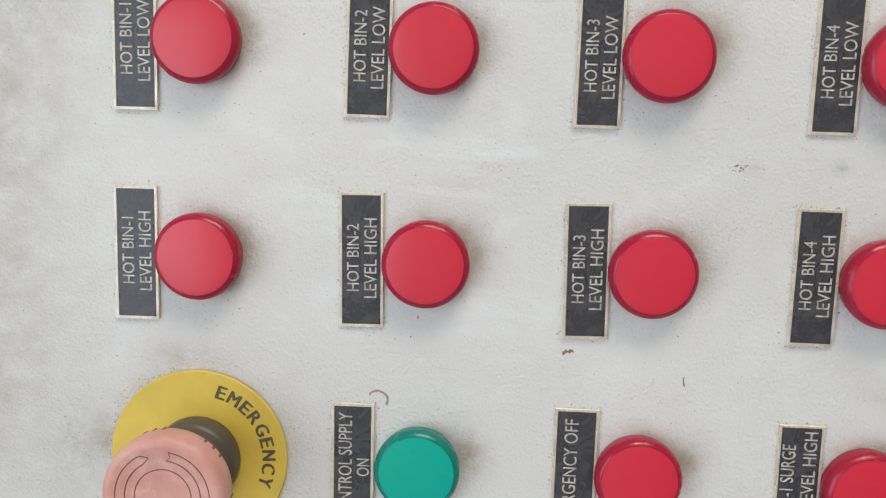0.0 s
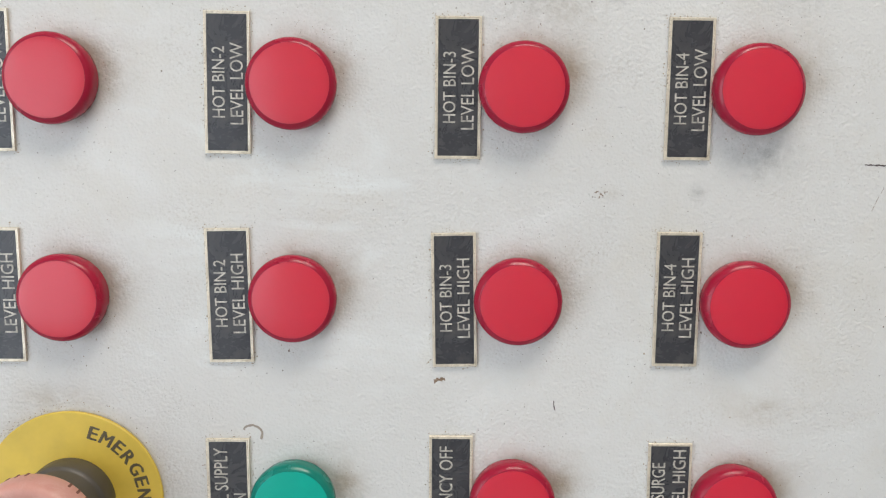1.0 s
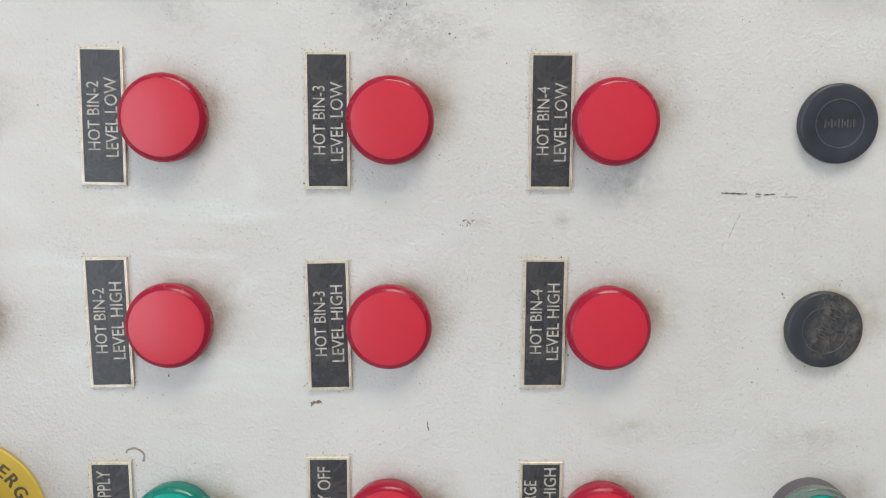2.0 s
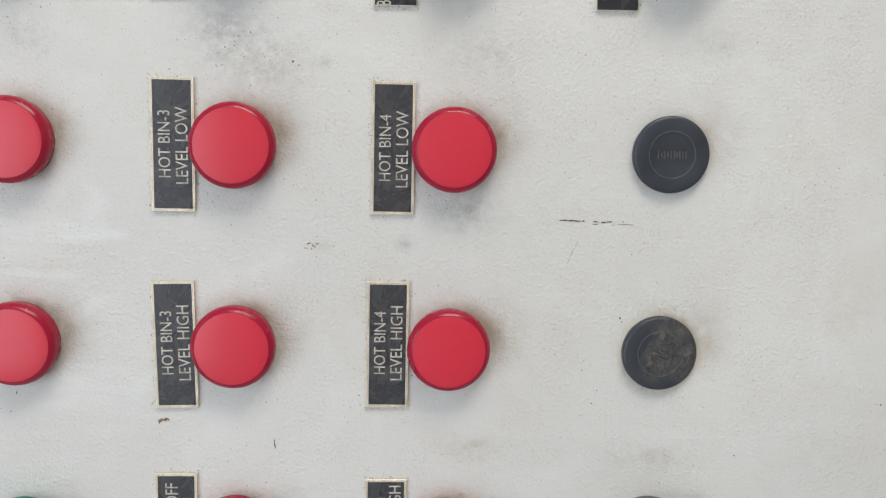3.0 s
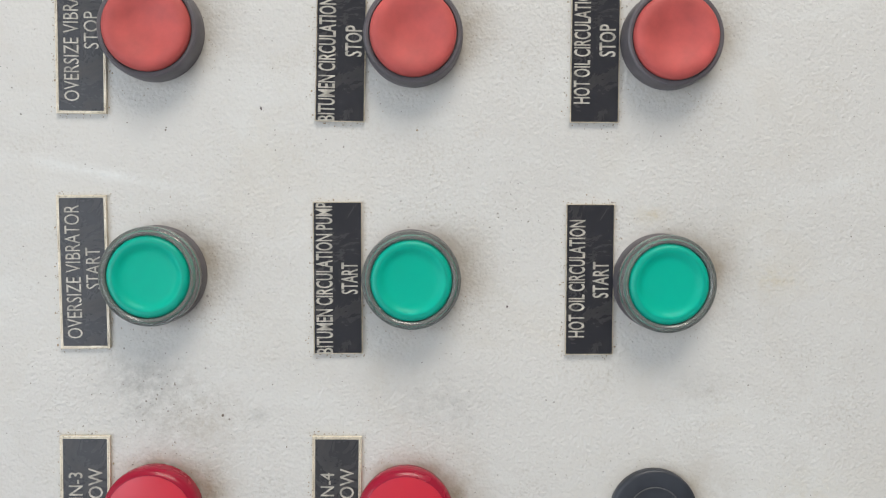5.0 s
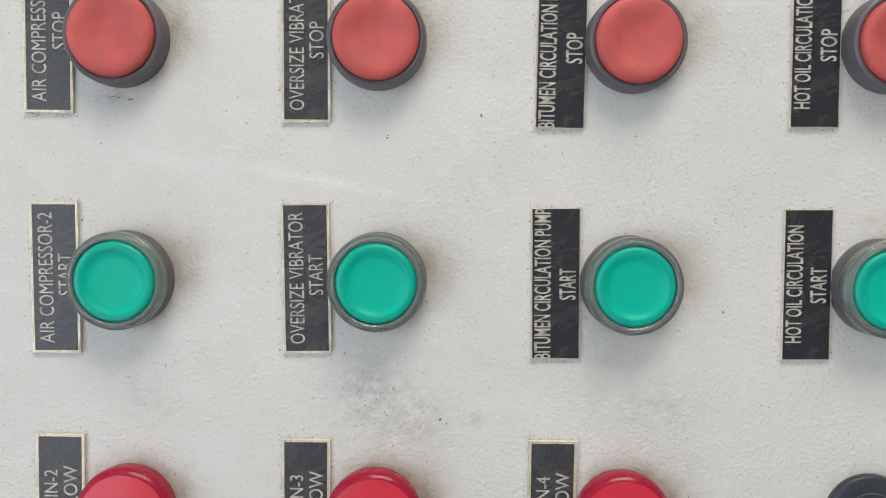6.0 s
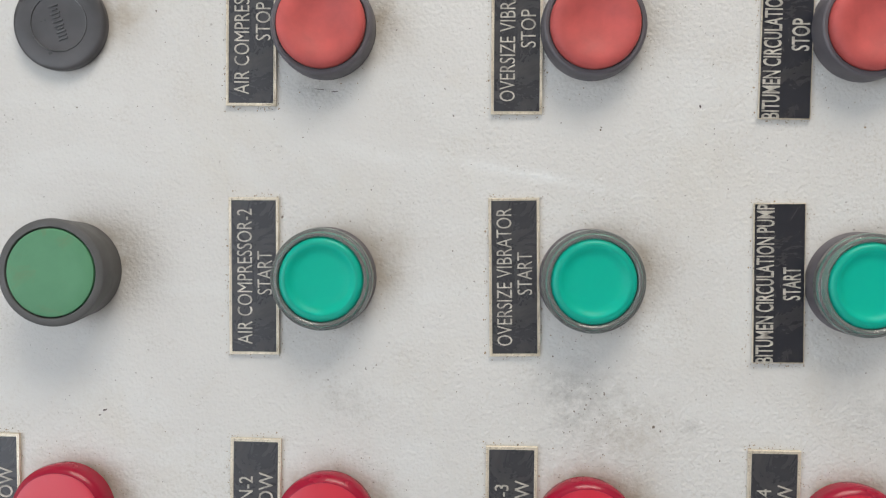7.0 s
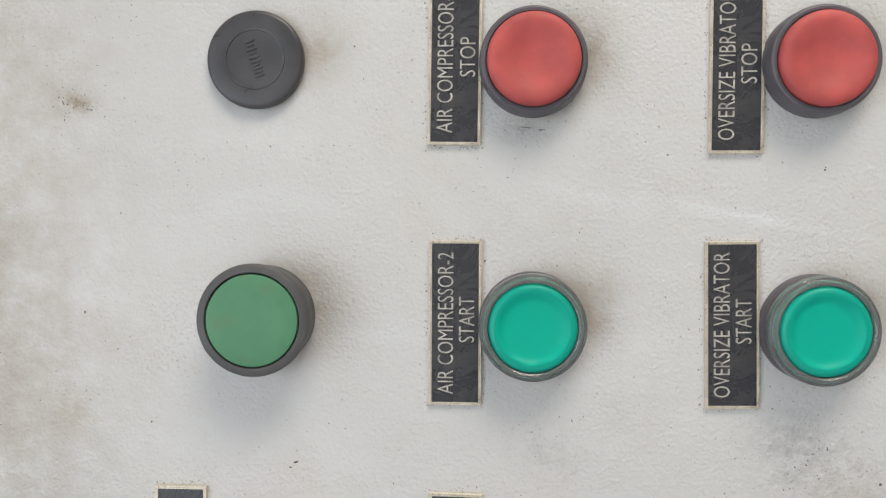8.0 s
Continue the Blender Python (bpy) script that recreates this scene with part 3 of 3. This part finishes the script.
# ---------------------------------------------------------------- blanking plugs
def blanking_plug(m, turn, label, material):
    ob = thing("blanking_plug", m, label, "blanking plug", "black blanking plugs")
    part("disc", lathe(mm((0, 0), (13.2, 0), (13.3, 0.5), (13.3, 2.0), (13.15, 2.45), (12.75, 2.75), (12.1, 2.9), (10.2, 3.0), (8.3, 2.98), (7.8, 2.9), (5, 2.88), (0, 2.88))), material, ob)
    part("ring", lathe(mm((7.8, 2.85), (7.9, 3.16), (8.12, 3.2), (8.25, 2.9))), M_EMBOSS, ob, "thin raised ring, rubbed pale")
    for c, tall in ((-4.9, 2.9), (-3.8, 1.7), (-2.7, 2.9), (-1.6, 2.0), (-0.4, 2.9), (0.8, 2.9), (1.7, 1.8), (2.6, 2.9), (3.7, 2.5), (4.7, 2.7)):
        part("embossed_bar", box(((c - 0.24) * 1e-3, -tall * 5e-4, 0.00282), ((c + 0.24) * 1e-3, tall * 5e-4, 0.0032), 0.0001, 1), M_EMBOSS, ob, "embossed maker's mark", Matrix.Rotation(radians(turn), 4, "Z"))
    return ob


blanking_plug(on_panel(0.1780, 0.0474), 1, "round black plastic blanking plug with an embossed centre", M_BLACKPLUG)
worn = blanking_plug(on_panel(0.1776, -0.0227), 65, "round black blanking plug, chewed and scuffed across its middle", M_WORNPLUG)
blanking_plug(on_panel(-0.1209, 0.1893), -72, "round black plastic blanking plug, faint dust and sheen tinted in", M_DUST_SHEEN_PLUG)


# ---------------------------------------------------------------- emergency stop
stop = thing("emergency_stop", on_panel(-0.1217, -0.0912), "faded red mushroom emergency stop on a yellow plate", "emergency stop")
plate = part("yellow_plate", lathe(mm((0, 0), (30.2, 0), (30.6, 0.3), (30.6, 1.2), (30.3, 1.5), (0, 1.5)), 96), M_YELLOW, stop, "round yellow legend plate")
WORD, R_BASE = "EMERGENCY", 0.0222
run = 0.0
for i, ch in enumerate(WORD):
    wide = {"M": 4.2, "G": 4.0, "N": 3.7, "R": 3.7, "C": 3.8, "Y": 3.7}.get(ch, 3.3)
    run += wide / 2
    a = radians(75.0 - math.degrees(run / 24.4))
    run += wide / 2 + 1.08
    me = text_mesh(ch, (wide - 0.3) * 0.001, 0.0045, 0.00012)
    heavy = bmesh.new()
    for step in (-1, 0, 1):
        n0 = len(heavy.verts)
        heavy.from_mesh(me)
        heavy.verts.ensure_lookup_table()
        for vert in heavy.verts[n0:]:
            vert.co += Vector((step * 0.00022, step * 0.00008, (step + 1) * 0.00002))
    bpy.data.meshes.remove(me)
    me = heavy
    part("letter", me, M_YTEXT, plate, "", Matrix.Rotation(a, 4, "Z") @ Matrix.Translation((R_BASE, 0, 0.00145)) @ Matrix.Rotation(radians(-90), 4, "Z"))
part("bushing", lathe(mm((0, 1.5), (14.6, 1.5), (14.8, 2.2), (14.8, 8.0), (14.4, 9.0), (13.6, 9.5), (13.2, 10.2), (13.2, 16.0), (12.8, 17.5), (11.5, 18), (11.5, 27), (0, 27))), M_BUSH, stop, "dark threaded bushing")
head = part("mushroom_head", lathe(mm((0, 23), (15.6, 23), (18.1, 24), (19.1, 26), (19.4, 29), (19.3, 32.6), (18.9, 34.0), (18.0, 34.9), (16.8, 35.2), (15.6, 35.0), (12, 34.5), (10.1, 34.3), (6, 34.1), (0, 34.0)), 96), M_PINK, stop, "worn pinkish red mushroom head")
for g in range(6):
    for j in range(3):
        a = radians(36 + g * 60 + j * 9.5)
        part("grip_notch", box((-0.0014, -0.00045, -0.0010), (0.0012, 0.00045, 0.0002), 0.0002, 1), M_GROOVE, head, "", Matrix.Rotation(a, 4, "Z") @ Matrix.Translation((0.0192, 0, 0.0268)) @ Matrix.Rotation(radians(93), 4, "Y"))


def dome_z(r):
    pts = [(0, 34.0), (6, 34.1), (10.1, 34.3), (12, 34.5), (15.6, 35.0), (16.8, 35.2)]
    return float(np.interp(r * 1000, [p[0] for p in pts], [p[1] for p in pts])) * 0.001


def groove(points, width):
    """A thin dark line lying in the dome along the given (radius, degrees) points."""
    bm = bmesh.new()
    prev = None
    for r, a in points:
        z = dome_z(r) + 0.00006
        c, s_ = math.cos(radians(a)), math.sin(radians(a))
        pair = [bm.verts.new(((r + k * width / 2) * c, (r + k * width / 2) * s_, z + (0.00001 if k > 0 else 0))) for k in (-1, 1)]
        if prev:
            bm.faces.new((prev[0], prev[1], pair[1], pair[0]))
        prev = pair
    res = bmesh.ops.extrude_face_region(bm, geom=list(bm.faces))
    for v in res["geom"]:
        if isinstance(v, bmesh.types.BMVert):
            v.co.z -= 0.0002
    bmesh.ops.recalc_face_normals(bm, faces=bm.faces)
    return bm


for k in range(2):
    a0 = 84 + 180 * k
    arc = [(0.0118, a0 - j * 4) for j in range(37)] + [(0.0132, a0 - 156), (0.0147, a0 - 146)]
    part("arrow_groove", groove(arc, 0.00036), M_GROOVE, head)
    part("arrow_groove", groove([(0.0147, a0 - 146 + j * 4) for j in range(37)] + [(0.0133, a0 - 5), (0.0118, a0)], 0.00036), M_GROOVE, head)


part("ring_groove", groove([(0.0088, j * 6) for j in range(61)], 0.00036), M_GROOVE, head)


# ---------------------------------------------------------------- marks on the paint
def blot(pts_u, name, m, label, material, category, lift=0.00004):
    """A thin flat irregular patch from a closed outline in millimetres."""
    bm = bmesh.new()
    vs = [bm.verts.new((x * 0.001, y * 0.001, lift)) for x, y in pts_u]
    f = bm.faces.new(vs)
    r = bmesh.ops.extrude_face_region(bm, geom=[f])
    for v in r["geom"]:
        if isinstance(v, bmesh.types.BMVert):
            v.co.z += 0.00006
    bmesh.ops.recalc_face_normals(bm, faces=bm.faces)
    ob = new(name, finish(bm, name))
    ob.data.materials.append(material)
    ob.matrix_basis = m
    return tagged(ob, label, category)


def ragged(length, width, rng, n=9):
    top = [(-length / 2 + length * i / n, width * rng.uniform(0.06, 0.62)) for i in range(n + 1)]
    low = [(length / 2 - length * i / n, -width * rng.uniform(0.06, 0.62)) for i in range(n + 1)]
    return top + low


rng = random.Random(7)
blot(ragged(3.8, 2.3, rng, 6), "paint_chip", on_panel(0.0028, -0.0489, 0, 10), "small brown paint chip beside a name plate", M_BROWNMARK, "paint chip")
for i, (u, v, ln, wd, turn) in enumerate([(0.0535, 0.0145, 1.6, 0.5, 20), (0.0553, 0.0136, 1.5, 0.7, -40), (0.0566, 0.0146, 1.3, 0.3, 5), (0.0546, 0.0129, 0.9, 0.4, 70)]):
    blot(ragged(ln, wd, rng, 5), "scuff_mark", on_panel(u, v, 0, turn), "tiny dark brown scuff on the grey paint", M_BROWNMARK, "scuff mark")
for u, v, ln, wd in [(0.1449, 0.0239, 8.8, 0.6), (0.1532, 0.0237, 1.9, 0.5), (0.1560, 0.0235, 1.6, 0.6), (0.1580, 0.0237, 1.6, 0.5), (0.1530, 0.0228, 1.6, 0.25), (0.1640, 0.0228, 5.4, 0.22)]:
    blot(ragged(ln, wd, rng, 22), "scratch", on_panel(u, v, 0, -1.0), "thin dark broken scratch along the panel", M_MARK, "scratch")
blot([(-0.25, 1.6), (0.02, 1.7), (0.05, 0.3), (0.35, -0.7), (0.5, -1.7), (0.2, -1.6), (-0.15, -0.6)], "scuff_mark", on_panel(0.0415, -0.0575), "short dark hooked scuff on the grey paint", M_MARK, "scuff mark")
for u, v, ln, wd, turn in [(-0.1682, 0.1760, 1.8, 0.6, -15), (-0.1712, 0.1781, 1.6, 0.5, -10), (-0.1695, 0.1777, 1.1, 0.5, -20), (-0.1720, 0.1788, 0.8, 0.4, 30)]:
    blot(ragged(ln, wd, rng, 6), "scuff_mark", on_panel(u, v, 0, turn), "faint brown scuff on the grey paint", M_CURL, "scuff mark")
for u, v, ln in [(0.1468, 0.0158, 2.2), (0.1452, 0.0124, 3.0), (0.1441, 0.0098, 1.8)]:
    blot(ragged(ln, 0.25, rng, 8), "scratch", on_panel(u, v, 0, 66), "hair-fine grey scratch in the paint", M_CURL, "scratch")
curl = []
for j in range(15):
    a = radians(150 - j * 13)
    q = rng.uniform(0.94, 1.06)
    curl.append((3.7 * q * math.cos(a), 3.5 * q * math.sin(a)))
curl = curl + [(rng.uniform(0.74, 0.84) * x, rng.uniform(0.74, 0.84) * y) for x, y in reversed(curl)]
blot(curl, "scratch", on_panel(-0.0605, -0.0684, 0, 0), "curled scratch exposing dull primer", M_CURL, "scratch")
for u, v, ln, wd, turn in [(-0.1100, 0.0785, 1.2, 0.7, 30), (-0.1115, 0.0770, 0.7, 0.4, 0), (0.1725, -0.0362, 0.8, 0.3, 40), (0.0596, 0.1667, 0.5, 1.1, 0), (0.1326, 0.1094, 0.5, 0.9, 0), (-0.0475, 0.1712, 2.6, 0.3, -5), (-0.0430, 0.1706, 1.8, 0.3, 4), (-0.1757, 0.1778, 1.1, 0.35, -60)]:
    blot(ragged(ln, wd, rng, 5), "scuff_mark", on_panel(u, v, 0, turn), "small dark scuff on the grey paint", M_MARK, "scuff mark")

def specks(name, material, spots, label):
    """Loose dirt lying on the paint: many tiny flat grains."""
    verts, faces = [], []
    for u, v, r in spots:
        n, a0, k = 6, rng.uniform(0, 6.28), len(verts)
        for lift, f in ((-0.00002, 1.0), (0.00008, 0.7)):
            for i in range(n):
                q = r * f * rng.uniform(0.55, 1.3)
                verts.append((u + q * math.cos(a0 + i * 1.047), v + q * math.sin(a0 + i * 1.047), lift))
        faces.append([k + 6 + i for i in range(6)])
        faces += [[k + i, k + (i + 1) % 6, k + 6 + (i + 1) % 6, k + 6 + i] for i in range(6)]
    me = bpy.data.meshes.new(name)
    me.from_pydata(verts, [], faces)
    me.materials.append(material)
    ob = new(name, me)
    ob.matrix_basis = PANEL
    return tagged(ob, label, "dirt", kind="stuff")


dark, brown = [], []
for i in range(1300):
    dark.append((rng.uniform(-0.24, 0.30), rng.uniform(-0.15, 0.26), abs(rng.gauss(0, 0.00007)) + 0.00006))
# dust along the edges of plates and round the lamps and buttons
for u, v, turn, lines, border, words in PLATES:
    for i in range(110):
        side = rng.choice((0, 0, 1, 2, 3))
        e = abs(rng.gauss(0, 0.0007)) + 0.0001
        x, y = ((-0.0075 - e, rng.uniform(-0.0235, 0.0235)), (0.0075 + e, rng.uniform(-0.023, 0.023)), (rng.uniform(-0.008, 0.008), 0.0225 + e), (rng.uniform(-0.008, 0.008), -0.0225 - e))[side]
        (brown if rng.random() < 0.94 else dark).append((u + x, v + y, abs(rng.gauss(0, 0.0001)) + 0.00007))
    for i in range(120):
        a, r = rng.uniform(0, 6.283), 0.0147 + abs(rng.gauss(0, 0.005))
        (brown if rng.random() < 0.85 else dark).append((u + 0.0208 + r * math.cos(a), v + 0.0005 + r * math.sin(a), abs(rng.gauss(0, 0.00007)) + 0.00006))
for cu, cv, sx, sy, n in [(0.030, 0.080, 0.012, 0.010, 90), (0.1767, -0.0213, 0.012, 0.012, 120), (-0.165, -0.09, 0.006, 0.014, 80), (0.053, 0.014, 0.004, 0.002, 30), (-0.171, 0.178, 0.004, 0.003, 40)]:
    for i in range(n):
        dark.append((rng.gauss(cu, sx), rng.gauss(cv, sy), abs(rng.gauss(0, 0.00010)) + 0.00006))
for i in range(420):
    a = math.radians(rng.gauss(165, 45)) if i % 3 else rng.uniform(0, 6.283)
    r = 0.0308 + abs(rng.gauss(0, 0.0022))
    (brown if rng.random() < 0.75 else dark).append((-0.1217 + r * math.cos(a), -0.0912 + r * math.sin(a), abs(rng.gauss(0, 0.0001)) + 0.00007))
# larger single dots, in millimetres
DOTS = [ (163.3, -10.6, 0.5), (164.0, -11.9, 0.4), (89.9, -32.0, 0.45), (150.5, -29.6, 0.35), (207.7, -61.1, 0.5), (170.6, 16.4, 0.3), (48.4, 76.0, 0.6), (50.3, 74.8, 0.4), (-169.9, 119.5, 0.45), (-159.5, 147.3, 0.3), (-94.1, 193.2, 0.35), (-117.3, 165.9, 0.35), (-150.9, 89.0, 0.4), (-9.3, 125.7, 0.3), (32.2, 160.8, 0.3), (92.1, 199.2, 0.3), (32.0, 160.1, 0.4), (134.7, 138.5, 0.25), (-107.9, -38.8, 0.35), (-47.6, -39.4, 0.5), (-49.8, -46.1, 0.4), (-87.0, 52.2, 0.4), (-115.6, -45.0, 0.3), (246.8, 176.7, 0.5), (144.8, 81.2, 0.3), (260.8, -41.7, 0.5) ]
dark += [(u * 0.001, v * 0.001, r * 0.00085) for u, v, r in DOTS]
specks("dirt_specks", M_SPECK, dark, "fine dark dirt specks scattered over the grey paint")
specks("dust_grains", M_DUST, brown, "brown dust caught round the plates and lamps")
